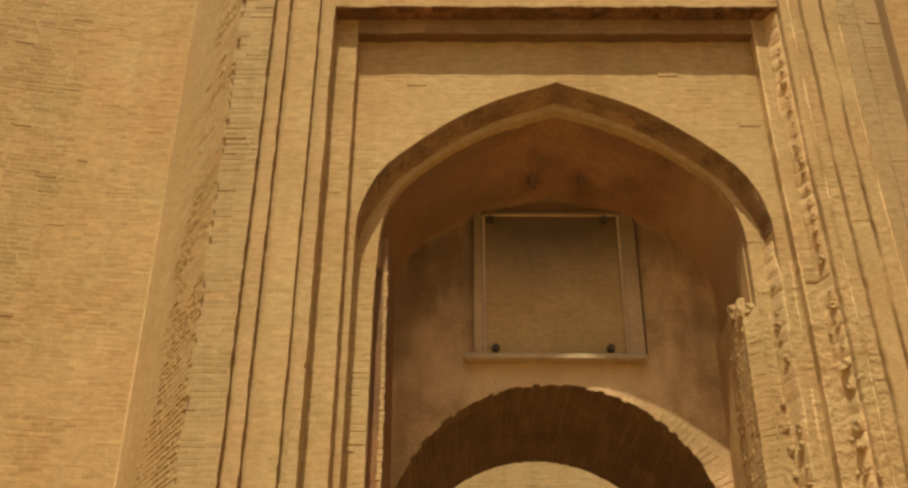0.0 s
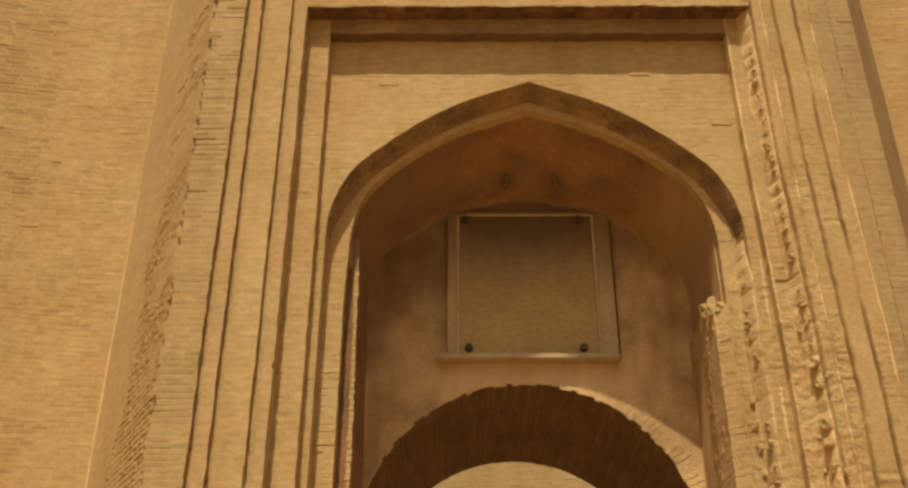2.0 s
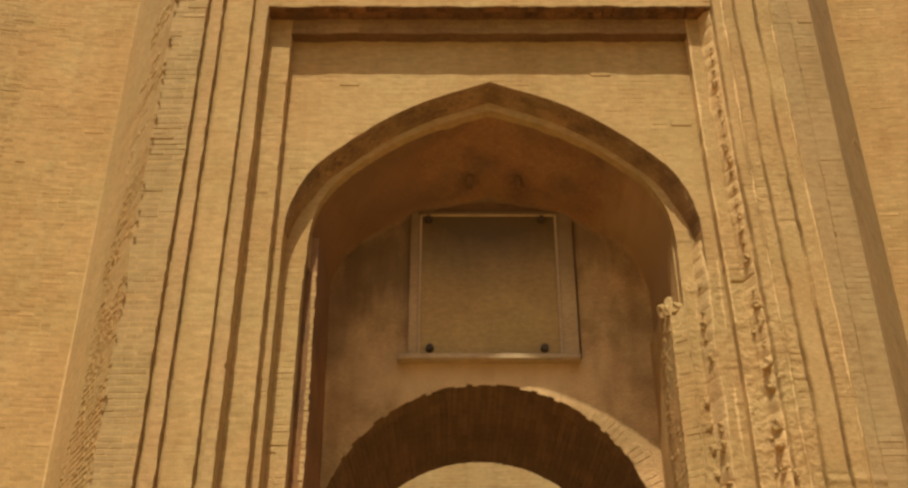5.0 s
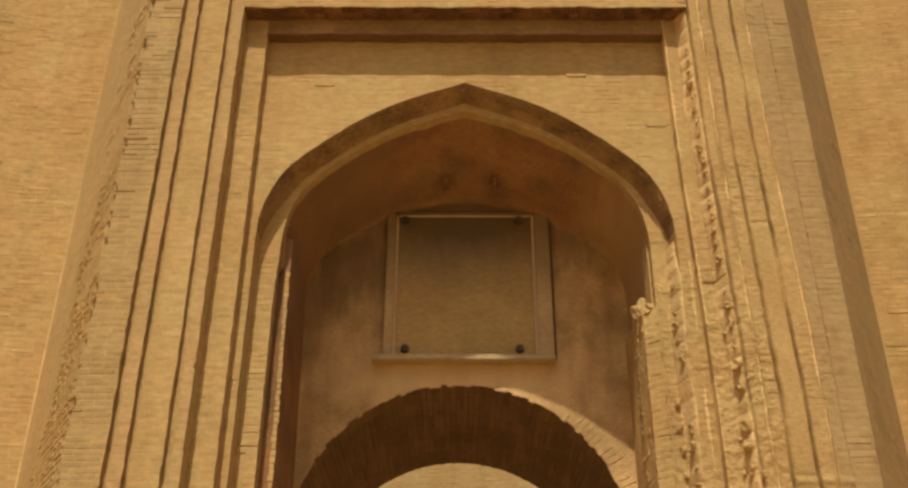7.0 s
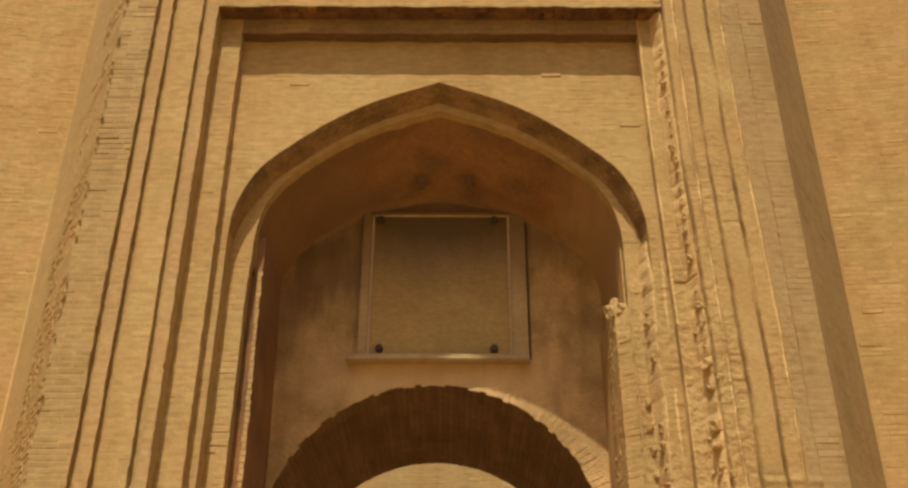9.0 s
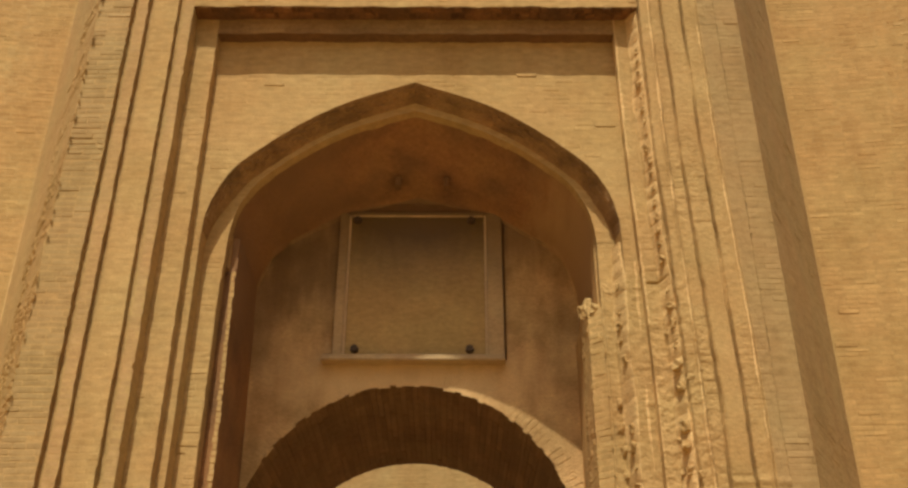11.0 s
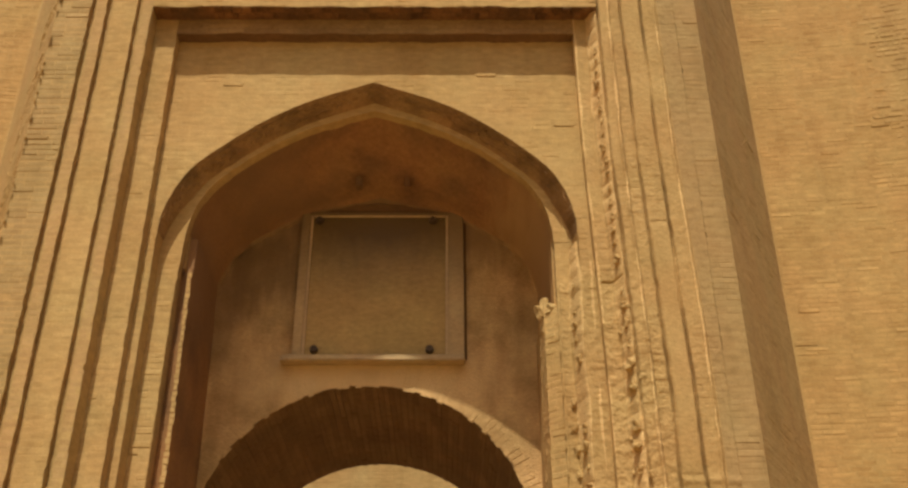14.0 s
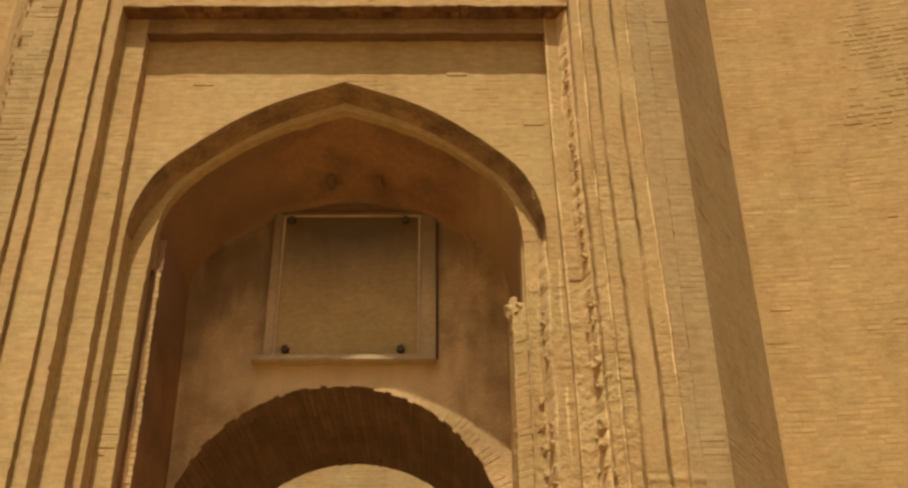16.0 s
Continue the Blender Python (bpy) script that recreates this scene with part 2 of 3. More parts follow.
for s, side in ((-1, "left"), (1, "right")):
    walls[side] = thing("wall_pier_" + side, worn_pier(bmesh.new(), side_plan(s), TOP, 0.016 if s < 0 else 0.023, 3 * s), MORTAR if s < 0 else BRICK_DULL, "buff brick portal pier with grooved vertical bands", "wall", "structure")
    plan = [SPLAY] + [(SPLAY[0] + d, SPLAY[1] - 0.04 * d - 0.045 * d * d) for d in (0.7, 1.4, 2.1, 2.8, 3.5, 4.5, 5.5, 7, 9)] + [(14.15, 5.0), (5.15, 5.0)]
    walls["wing_" + side] = thing("wall_wing_" + side, prism(bmesh.new(), [(s * x, y) for x, y in plan], 0, TOP, "z"), MORTAR if s < 0 else BRICK_DUN, "weathered buff brick wing wall beside the portal", "wall", "structure")


# an uneven mortar fillet up the corner between the left flank and its wing
bm = bmesh.new()
last = None
for k in range(int(9.6 / 0.06)):
    z = k * 0.06
    w = 0.055 * (1 - z / 10.5) * (1.0 + 0.5 * noise.noise((3.3, z * 1.7, 0)) + 0.3 * noise.noise((7.1, z * 6, 0)))
    row = [bm.verts.new(p) for p in ((-SPLAY[0] - w * 0.9, SPLAY[1] + 0.004, z), (-SPLAY[0] - 0.15 * w, SPLAY[1] - 0.75 * w, z), (-SPLAY[0] + 0.62 * w, SPLAY[1] - 0.9 * w, z))]
    if last:
        for i in range(2):
            bm.faces.new((last[i], last[i + 1], row[i + 1], row[i]))
    last = row
part("mortar_fillet", bm, PALE_LIT, walls["wing_left"], "pale mortar fillet up the corner")


def worn_head(half, low, high, y0, y1, wear):
    """A beam of wall whose lower edge wanders as worn brick does."""
    foot = [(half - 2 * half * i / 70, low + wear * (noise.noise((i * 0.22, low, 0)) + 0.8 * noise.noise((i * 0.9, low, 4)))) for i in range(71)]
    return prism(bmesh.new(), [(-half, high), (half, high)] + foot, y0, y1, "y")


bm = worn_head(2.748, FRAME_Z, TOP, 0.0, 2.7, 0.020)
walls["lintel"] = thing("wall_lintel", bm, MORTAR, "buff brick wall above the framed recess", "wall", "structure")
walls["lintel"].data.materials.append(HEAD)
# Faces that look down get the darkened brick as painted shade.
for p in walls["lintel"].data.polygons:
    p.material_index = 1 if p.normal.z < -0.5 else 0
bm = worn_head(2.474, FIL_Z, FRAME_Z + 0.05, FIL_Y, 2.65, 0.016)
walls["fillet"] = thing("wall_fillet", bm, BRICK_SHADED, "stepped brick fillet under the frame's head", "wall", "structure")
walls["fillet"].data.materials.append(SHADE_BROWN)
# The fillet's underside likewise has its shade in the colour.
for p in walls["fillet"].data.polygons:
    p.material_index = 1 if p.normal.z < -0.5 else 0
walls["spandrel"] = thing("wall_spandrel", arch_wall(bmesh.new(), ARCH, -2.60, 2.60, FIL_Z + 0.1, 0, REC_Y, RING_Y), MORTAR, "buff brick spandrel wall over the pointed arch", "wall", "structure")
for v in walls["spandrel"].data.vertices:
    if v.co.y > RING_Y - 0.01 and 2.2 < v.co.x < 2.5 and v.co.z < 8.3:
        v.co.x -= 0.025
    if v.co.y > RING_Y - 0.01 and abs(v.co.x) < 2.4 and 7.65 < v.co.z < 10:      # the underside slopes inwards
        way = Vector((-v.co.x, 0, 7.4 - v.co.z)).normalized()
        v.co += way * 0.13 * min(1.0, (v.co.z - 7.65) / 0.7)
walls["spandrel"].data.materials.append(WEATHERED_SHADE)
# Only the arch's underside takes the brick with painted shade.
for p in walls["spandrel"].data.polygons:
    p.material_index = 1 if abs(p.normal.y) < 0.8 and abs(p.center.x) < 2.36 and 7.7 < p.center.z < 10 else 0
walls["ring"] = thing("wall_ring", arch_wall(bmesh.new(), [(-2.155, 6.90), (-2.15, 7.15), (-2.135, 7.42)] + RING, -2.58, 2.58, FIL_Z + 0.05, 0, RING_Y, DEEP_Y), MORTAR, "recessed brick ring of the pointed arch", "wall", "structure")

LOW_X, LOW_Z, LOW_R, LOW_END = -0.07, 4.52, 2.0, 5.09
LOW = [(LOW_X - LOW_R * math.cos(math.pi * i / 40), LOW_Z + LOW_R * math.sin(math.pi * i / 40)) for i in range(41)]
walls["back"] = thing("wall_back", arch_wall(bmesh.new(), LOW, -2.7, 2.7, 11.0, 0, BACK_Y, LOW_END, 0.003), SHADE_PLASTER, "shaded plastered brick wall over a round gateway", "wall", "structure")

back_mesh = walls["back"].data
back_mesh.materials.append(SHADE_BROWN)
# The gateway's underside is darkened by colour, where ground bounce made it bright.
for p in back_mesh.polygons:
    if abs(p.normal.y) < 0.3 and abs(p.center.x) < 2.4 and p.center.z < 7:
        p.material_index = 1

# the vault of the niche, from the ring to the back wall
BACKARC = pointed(2.06, 7.55, 9.19)
FRINGE = []
for i, (x, z) in enumerate(BACKARC):
    u = i / (len(BACKARC) - 1)
    w = 0.06 * math.sin(math.pi * u)
    way = Vector((-x, 7.7 - z)).normalized()
    FRINGE.append((x + way.x * w, z + way.y * w))
bm = bmesh.new()
rows = []
RINGV, BACKV, FRINGEV = ([(line[0][0], 7.36), *line, (line[-1][0], 6.9)] for line in (RING, BACKARC, FRINGE))
for k in range(9):
    f = k / 8
    g = f * f * (3 - 2 * f)
    rows.append([bm.verts.new((a[0] * (1 - g) + b[0] * g, DEEP_Y - 0.02 + (BACK_Y - 0.03 - DEEP_Y) * f, a[1] * (1 - g) + b[1] * g)) for a, b in zip(RINGV, BACKV)])
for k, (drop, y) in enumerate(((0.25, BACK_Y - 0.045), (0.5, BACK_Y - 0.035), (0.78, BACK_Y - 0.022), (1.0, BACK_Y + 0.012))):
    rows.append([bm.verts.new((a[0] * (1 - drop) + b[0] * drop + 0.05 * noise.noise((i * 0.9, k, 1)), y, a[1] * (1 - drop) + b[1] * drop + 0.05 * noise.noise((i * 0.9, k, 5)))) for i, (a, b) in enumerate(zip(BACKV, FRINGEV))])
for r0, r1 in zip(rows, rows[1:]):
    for i in range(len(r0) - 1):
        bm.faces.new((r0[i], r1[i], r1[i + 1], r0[i + 1]))
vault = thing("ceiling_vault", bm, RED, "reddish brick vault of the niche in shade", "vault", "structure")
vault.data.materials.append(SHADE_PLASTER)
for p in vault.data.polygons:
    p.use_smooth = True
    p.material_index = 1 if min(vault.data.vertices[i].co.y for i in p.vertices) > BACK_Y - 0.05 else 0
bm = bmesh.new()
box(bm, 2.11, 2.5, DEEP_Y, BACK_Y + 0.02, 0, 8.0)
prism(bm, [(-2.5, 0), (-2.5, 8.0), (-2.11, 8.0), (-2.11, 7.42), (-2.155, 7.40), (-2.155, 0)], DEEP_Y, BACK_Y + 0.02, "y")
walls["cheek"] = thing("wall_cheek", bm, PLASTER, "plastered side walls of the arched niche", "wall", "structure")

# court beyond the gateway
bm = bmesh.new()
box(bm, -14, 14, 14.0, 15.0, 0, 12.5)
walls["court"] = thing("wall_court", bm, MORTAR, "sunlit buff brick wall beyond the gateway", "wall", "structure")

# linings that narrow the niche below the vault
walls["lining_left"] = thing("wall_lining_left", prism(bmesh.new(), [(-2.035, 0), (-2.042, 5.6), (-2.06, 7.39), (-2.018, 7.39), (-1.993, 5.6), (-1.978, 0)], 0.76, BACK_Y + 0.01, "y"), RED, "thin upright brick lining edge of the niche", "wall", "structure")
walls["lining_right"] = thing("wall_lining_right", prism(bmesh.new(), [(2.115, 0.615), (1.975, 0.72), (1.955, 1.15), (2.0, 1.6), (2.0, BACK_Y + 0.01), (2.3, BACK_Y + 0.01), (2.3, 0.70), (2.115, 0.70)], 0, 6.84, "z"), PLASTER, "ragged broken brick lining of the niche", "wall", "structure")
for v in walls["lining_right"].data.vertices:      # its head rises inwards
    if v.co.z > 1:
        v.co.z += 0.37 * min(0.55, v.co.y - 0.615)

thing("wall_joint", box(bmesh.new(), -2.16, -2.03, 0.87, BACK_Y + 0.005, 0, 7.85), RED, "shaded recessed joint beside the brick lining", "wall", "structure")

# ---- the sign panel over the gateway ----
sign = tagged(new("sign_panel"), "large square brown sign board in a dull metal frame", "sign")
sign.location = (0.02, BACK_Y, 6.83)


def bar(x0, x1, y0, y1, z0, z1, w=0.012):
    return bevelled(box(bmesh.new(), x0, x1, y0, y1, z0, z1), w)


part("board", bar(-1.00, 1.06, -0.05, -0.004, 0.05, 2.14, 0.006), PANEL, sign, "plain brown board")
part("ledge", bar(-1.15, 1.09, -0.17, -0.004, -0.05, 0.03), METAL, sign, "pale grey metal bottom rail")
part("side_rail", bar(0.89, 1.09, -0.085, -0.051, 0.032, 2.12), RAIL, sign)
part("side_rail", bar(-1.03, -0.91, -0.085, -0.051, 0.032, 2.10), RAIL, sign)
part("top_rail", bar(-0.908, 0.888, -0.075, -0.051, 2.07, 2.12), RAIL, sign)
# Dark strips added for the shadow gap above and right of the sign.
part("backing", bar(-0.99, 1.07, -0.03, -0.004, 2.145, 2.27, 0.008), SHADE_BROWN, sign, "dark strip painted for the shade round the sign")
part("backing", bar(1.095, 1.122, -0.022, -0.004, 0.02, 2.25, 0.006), SHADE_BROWN, sign, "dark strip painted for the shade round the sign")
part("bead", bar(0.858, 0.887, -0.092, -0.051, 0.035, 2.066, 0.01), BEAD, sign, "thin pale metal bead")
part("bead", bar(-0.907, -0.882, -0.092, -0.051, 0.035, 2.066, 0.01), BEAD, sign, "thin pale metal bead")
part("bead", bar(-0.880, 0.856, -0.088, -0.051, 2.044, 2.067, 0.01), BEAD, sign, "thin pale metal bead")
for x, z in ((-0.80, 1.985), (0.69, 1.985), (-0.76, 0.13), (0.66, 0.13)):
    bm = bmesh.new()
    bmesh.ops.create_cone(bm, cap_ends=True, segments=16, radius1=0.052, radius2=0.045, depth=0.07, matrix=Matrix.Translation((x, -0.088, z)) @ Matrix.Rotation(radians(90), 4, "X"))
    part("bolt", bevelled(bm, 0.006), DARK, sign, "dark iron bolt")

# two short iron stubs in the vault above the sign
for x, w in ((-0.24, 0.08), (0.38, 0.06)):
    stub = thing("iron_stub", bevelled(box(bmesh.new(), -w / 2, w / 2, -0.05, 0.08, -0.02, 0.12), 0.008), SHADE_BROWN, "short rusty brown iron stub set in the vault", "bracket", group="stubs in the vault")
    stub.location = (x, 1.58, 9.09 - 0.10 * abs(x))


# ---- brickwork ----
def unit_brick(seed):
    """A brick of size one, worn at its front edges; its back lies at depth 0, its face at depth 1."""
    rnd = random.Random(seed)
    back4 = [(-0.5, -0.5, 0.0), (0.5, -0.5, 0.0), (0.5, 0.5, 0.0), (-0.5, 0.5, 0.0)]
    rim = [(x * (1 + rnd.uniform(-0.02, 0.0)), y * (1 + rnd.uniform(-0.08, 0.0)), 0.55) for x, y, _ in back4]
    face = [(x * (0.955 + rnd.uniform(-0.03, 0.01)), y * (0.80 + rnd.uniform(-0.10, 0.06)), 1.0 + rnd.uniform(-0.2, 0.12)) for x, y, _ in back4]
    faces = [(8, 9, 10, 11)]
    for i in range(4):
        j = (i + 1) % 4
        faces += [(i, j, 4 + j, 4 + i), (4 + i, 4 + j, 8 + j, 8 + i)]
    return back4 + rim + face, faces


UNITS = [unit_brick(i) for i in range(12)]
UNIT_ARRAYS = [np.array(v) for v, _ in UNITS]
UNIT_FACES = np.array(UNITS[0][1])
SHARED = {}


def unit_mesh(k, mat):
    if (k, mat.name) not in SHARED:
        me = bpy.data.meshes.new("brick")
        me.from_pydata(UNITS[k][0], [], UNITS[k][1])
        me.materials.append(mat)
        SHARED[k, mat.name] = me
    return SHARED[k, mat.name]


def lay(parent, bricks, mat, near=300, key=None, name="brick", joined="brickwork"):
    """Bricks as (place, along, up, out, length, height, depth): the nearest of them as pieces, the others joined."""
    rnd = random.Random(len(bricks))
    bricks = sorted(bricks, key=key or (lambda b: abs(b[0].z - 5.2) + 0.15 * abs(b[0].x)))
    for b in bricks[:near]:
        ob = new(name, unit_mesh(rnd.randrange(12), mat))
        p, a, u, o, l, h, d = b
        ob.matrix_world = Matrix(((a.x * l, u.x * h, o.x * d, p.x), (a.y * l, u.y * h, o.y * d, p.y), (a.z * l, u.z * h, o.z * d, p.z), (0, 0, 0, 1)))
        ob.parent = parent
    rest = bricks[near:]
    if rest:
        n = len(rest)
        pick = np.array([rnd.randrange(12) for _ in range(n)])
        local = np.stack(UNIT_ARRAYS)[pick]                                    # n, 12, 3
        mats = np.array([[tuple(a * l), tuple(u * h), tuple(o * d)] for _, a, u, o, l, h, d in rest])
        verts = np.einsum("nvk,nkc->nvc", local, mats) + np.array([tuple(b[0]) for b in rest])[:, None, :]
        faces = (UNIT_FACES[None] + 12 * np.arange(n)[:, None, None]).reshape(-1, 4)
        me = bpy.data.meshes.new(joined)
        me.from_pydata(verts.reshape(-1, 3).tolist(), [], faces.tolist())
        me.materials.append(mat)
        ob = new(joined, me)
        ob.parent = parent
        tagged(ob, kind="stuff")


Z = Vector((0, 0, 1))


def courses(place, spans, low, high, seed, course=0.066, length=0.22, joint=0.011, proud=0.006, rough=0.002, ragged=0.008, skip=0.008, sunk=0.0, pop=0.05, lift=0.004, tip=0.0):
    """Courses of bricks on a surface. place(u, v) gives a point and its along, up and out; spans(v) the stretches of u that a course fills."""
    rnd = random.Random(seed)
    out = []
    v, k = low, 0
    while v + course <= high + 1e-6:
        tall = course * rnd.uniform(0.88, 1.14)
        for u0, u1 in spans(v + tall / 2):
            u0, u1 = u0 + rnd.uniform(-ragged, ragged * 0.6), u1 + rnd.uniform(-ragged * 0.6, ragged)
            u = u0 - (length / 2 if k % 2 else 0.0) - rnd.uniform(0, 0.03)
            while u < u1 - 0.02:
                l = length * rnd.uniform(0.9, 1.08) * (0.5 if rnd.random() < 0.12 else 1.0)
                a, b = max(u, u0), min(u + l - joint, u1)
                u += l
                if b - a < 0.03 or rnd.random() < skip:
                    continue
                p, along, up, away = place((a + b) / 2, v + tall / 2)
                p = p + up * 0.016 * noise.noise(p * 0.7) + up * rnd.uniform(-0.003, 0.003)
                d = max(0.0008, proud - 0.004 + rnd.gauss(0, rough) + sunk * noise.noise(p * 1.7) + (lift * rnd.uniform(0.5, 1.5) if rnd.random() < pop else 0.0))
                if rnd.random() < tip:                  # tipped, its foot further out
                    w = radians(rnd.uniform(2.5, 6.5))
                    up, away = up * math.cos(w) - away * math.sin(w), away * math.cos(w) + up * math.sin(w)
                    d += 0.001
                out.append((p - away * 0.004, along, up, away, b - a, tall - joint * rnd.uniform(0.6, 1.3), d + 0.004))
        v, k = v + tall, k + 1
    return out


def flat(origin, along, away):
    o, a, w = Vector(origin), Vector(along).normalized(), Vector(away).normalized()
    return lambda u, v: (o + a * u + Z * v, a, Z, w)


def reach(outline, z):
    """Half the width of an arch at height z; None above it."""
    right = outline[len(outline) // 2:]
    if z <= right[-1][1]:
        return right[-1][0]
    for (x0, z0), (x1, z1) in zip(right, right[1:]):
        if z1 <= z <= z0:
            return x0 + (x1 - x0) * (z0 - z) / max(1e-6, z0 - z1)
    return None


front = flat((0, 0, 0), (1, 0, 0), (0, -1, 0))
for s, side in ((-1, "left"), (1, "right")):
    if s < 0:
        edges = [CORNER[s]] + [g for p, q in GROOVES for g in (p + 0.010, q - 0.010)] + [FRAME_X]
        bands = []
        for i, (a, b) in enumerate(zip(edges[::2], edges[1::2])):
            laid = courses(front, lambda v, sides=(-a, -b): [sides], 0.0, TOP - 0.05 if i else 8.35, 11 * i + s, length=0.26 if i == 0 else 0.21,
                           joint=0.006, proud=0.0050 if i == 0 else 0.0042, rough=0.0012 if i == 0 else 0.0008, ragged=0.008, sunk=0.004 if i == 0 else 0.002, pop=0.03 if i == 0 else 0.01)
            if i == 0:                              # the ribbed upper stretch, where single bricks stand proud
                laid += courses(front, lambda v, sides=(-a, -b): [sides], 8.36, TOP - 0.05, 12, course=0.071, length=0.34, joint=0.009, proud=0.0062, rough=0.002, ragged=0.012, sunk=0.005, skip=0.008, pop=0.06, lift=0.007, tip=0.15)
            bands.append(laid)
        band = (-FRAME_X, -FIL_X)
        bands.append(courses(flat((0, FIL_Y, 0), (1, 0, 0), (0, -1, 0)), lambda v: [band], 0.0, FRAME_Z, 71 + s, length=0.24, joint=0.009, proud=0.0045, rough=0.001, pop=0.03))
        for laid, mat, near in zip(bands, (BRICK_GREY, BRICK_PINK, BRICK, BRICK_PINK, BRICK), (90, 50, 60, 50, 50)):
            lay(walls[side], laid, mat, near=near)
    else:
        laid = courses(front, lambda v: [(WORN_END, CORNER[s])], 0.0, TOP - 0.05, 11 + s, length=0.26, joint=0.006, proud=0.005, rough=0.0014, ragged=0.008, sunk=0.004, pop=0.05)
        lay(walls[side], laid, BRICK_DULL, near=150)
    # the splayed flank
    run = Vector((s * (SPLAY[0] - CORNER[s]), SPLAY[1], 0))
    n = Vector((s * SPLAY[1], -(SPLAY[0] - CORNER[s]), 0)).normalized()
    flank = flat((s * CORNER[s], 0, 0), run, n)
    if s < 0:                                   # a sawtooth of broken ends near the corner, plainest above
        inner = lambda v: run.length * (0.52 + 0.30 * noise.noise((0, 0, v * 0.9)))
        laid = courses(flank, lambda v: [(0.02, inner(v))], 0.0, 7.6, 30, length=0.17, joint=0.018, proud=0.010, rough=0.003, ragged=0.08, skip=0.08, sunk=0.012, pop=0.06)
        laid += courses(flank, lambda v: [(0.02, 0.8 * inner(v))], 7.6, TOP - 0.05, 32, length=0.22, joint=0.012, proud=0.006, rough=0.003, ragged=0.10, skip=0.12, sunk=0.010, pop=0.05)
    else:
        laid = courses(flank, lambda v: [(0.02, run.length - 0.02)], 0.0, TOP - 0.05, 32, length=0.3, joint=0.006, proud=0.0042, rough=0.001, skip=0.02, sunk=0.004, pop=0.01)
    # The right flank's duller brick puts part of its shade into the colour.
    lay(walls[side], laid, BRICK if s < 0 else BRICK_DULL, near=0)
    # wing walls
    knots = [(SPLAY[0] + d, SPLAY[1] - 0.04 * d - 0.045 * d * d) for d in (0, 0.7, 1.4, 2.1, 2.8, 3.5, 4.5, 5.5, 7, 9)]

    def wing(u, v, s=s, knots=knots):
        for (x0, y0), (x1, y1) in zip(knots, knots[1:]):
            seg = math.hypot(x1 - x0, y1 - y0)
            if u <= seg or (x1, y1) == knots[-1]:
                a = Vector((s * (x1 - x0), y1 - y0, 0)).normalized()
                return Vector((s * x0, y0, v)) + a * u, a, Z, Vector((s * (y1 - y0) / seg, -(x1 - x0) / seg, 0))
            u -= seg

    edge = lambda v: 1.55 + 0.35 * noise.noise((s * 3.0, 0, v * 0.7)) + (0.0 if v > 6.6 else 0.35)
    laid = courses(wing, lambda v: [(0.03, edge(v))], 0.0, TOP - 0.05, 41 + s, length=0.27, joint=0.008, proud=0.0045, rough=0.001, sunk=0.005, skip=0.002, pop=0.015, lift=0.005, tip=0.05)
    lay(walls["wing_" + side], laid, BRICK_WARM, near=200, key=lambda b: abs(b[0].z - 7.5) + 0.6 * abs(abs(b[0].x) - 6.0))
    if s < 0:
        far = courses(wing, lambda v: [(edge(v), 9.1)], 0.0, TOP - 0.05, 43 + s, course=0.070, length=0.29, joint=0.010, proud=0.0045, rough=0.0016, ragged=0.25, skip=0.006, sunk=0.007, pop=0.03, lift=0.007, tip=0.12)
        lay(walls["wing_left"], far, BRICK_DUN, near=100, key=lambda b: abs(b[0].z - 8.5) + 0.6 * abs(abs(b[0].x) - 7.0))
    else:                                       # bricks left standing where the face between them has gone
        brow = lambda v: 2.35 - 0.55 * math.exp(-((v - 11.0) / 1.6) ** 2) + 0.25 * noise.noise((9.0, 0, v * 0.9))
        far = courses(wing, lambda v: [(edge(v), max(edge(v) + 0.1, brow(v)))], 0.0, TOP - 0.05, 44, length=0.27, joint=0.010, proud=0.0045, rough=0.0016, ragged=0.15, skip=0.006, sunk=0.006, pop=0.02, lift=0.006, tip=0.07)
        lay(walls["wing_right"], far, BRICK_WARM, near=0)
        far = courses(wing, lambda v: [(max(edge(v) + 0.1, brow(v)), 9.1)], 0.0, TOP - 0.05, 45, course=0.088, length=0.22, joint=0.036, proud=0.0075, rough=0.002, ragged=0.2, skip=0.10, sunk=0.007, pop=0.02, tip=0.8)
        lay(walls["wing_right"], far, BRICK_PALE, near=100, key=lambda b: abs(b[0].z - 10.8) + 0.6 * abs(abs(b[0].x) - 7.0))

lay(walls["lintel"], courses(front, lambda v: [(-2.745, 2.745)], FRAME_Z + 0.005, TOP - 0.05, 5), BRICK, key=lambda b: b[0].z)
lay(walls["fillet"], courses(flat((0, FIL_Y, 0), (1, 0, 0), (0, -1, 0)), lambda v: [(-2.47, 2.47)], FIL_Z + 0.006, FRAME_Z, 6, course=0.07, proud=0.007), BRICK_SHADED)


def spandrel_spans(v):
    h = reach(ARCH, v - 0.034)
    return [(-2.473, 2.473)] if h is None else [(-2.473, -h - 0.004), (h + 0.004, 2.473)]


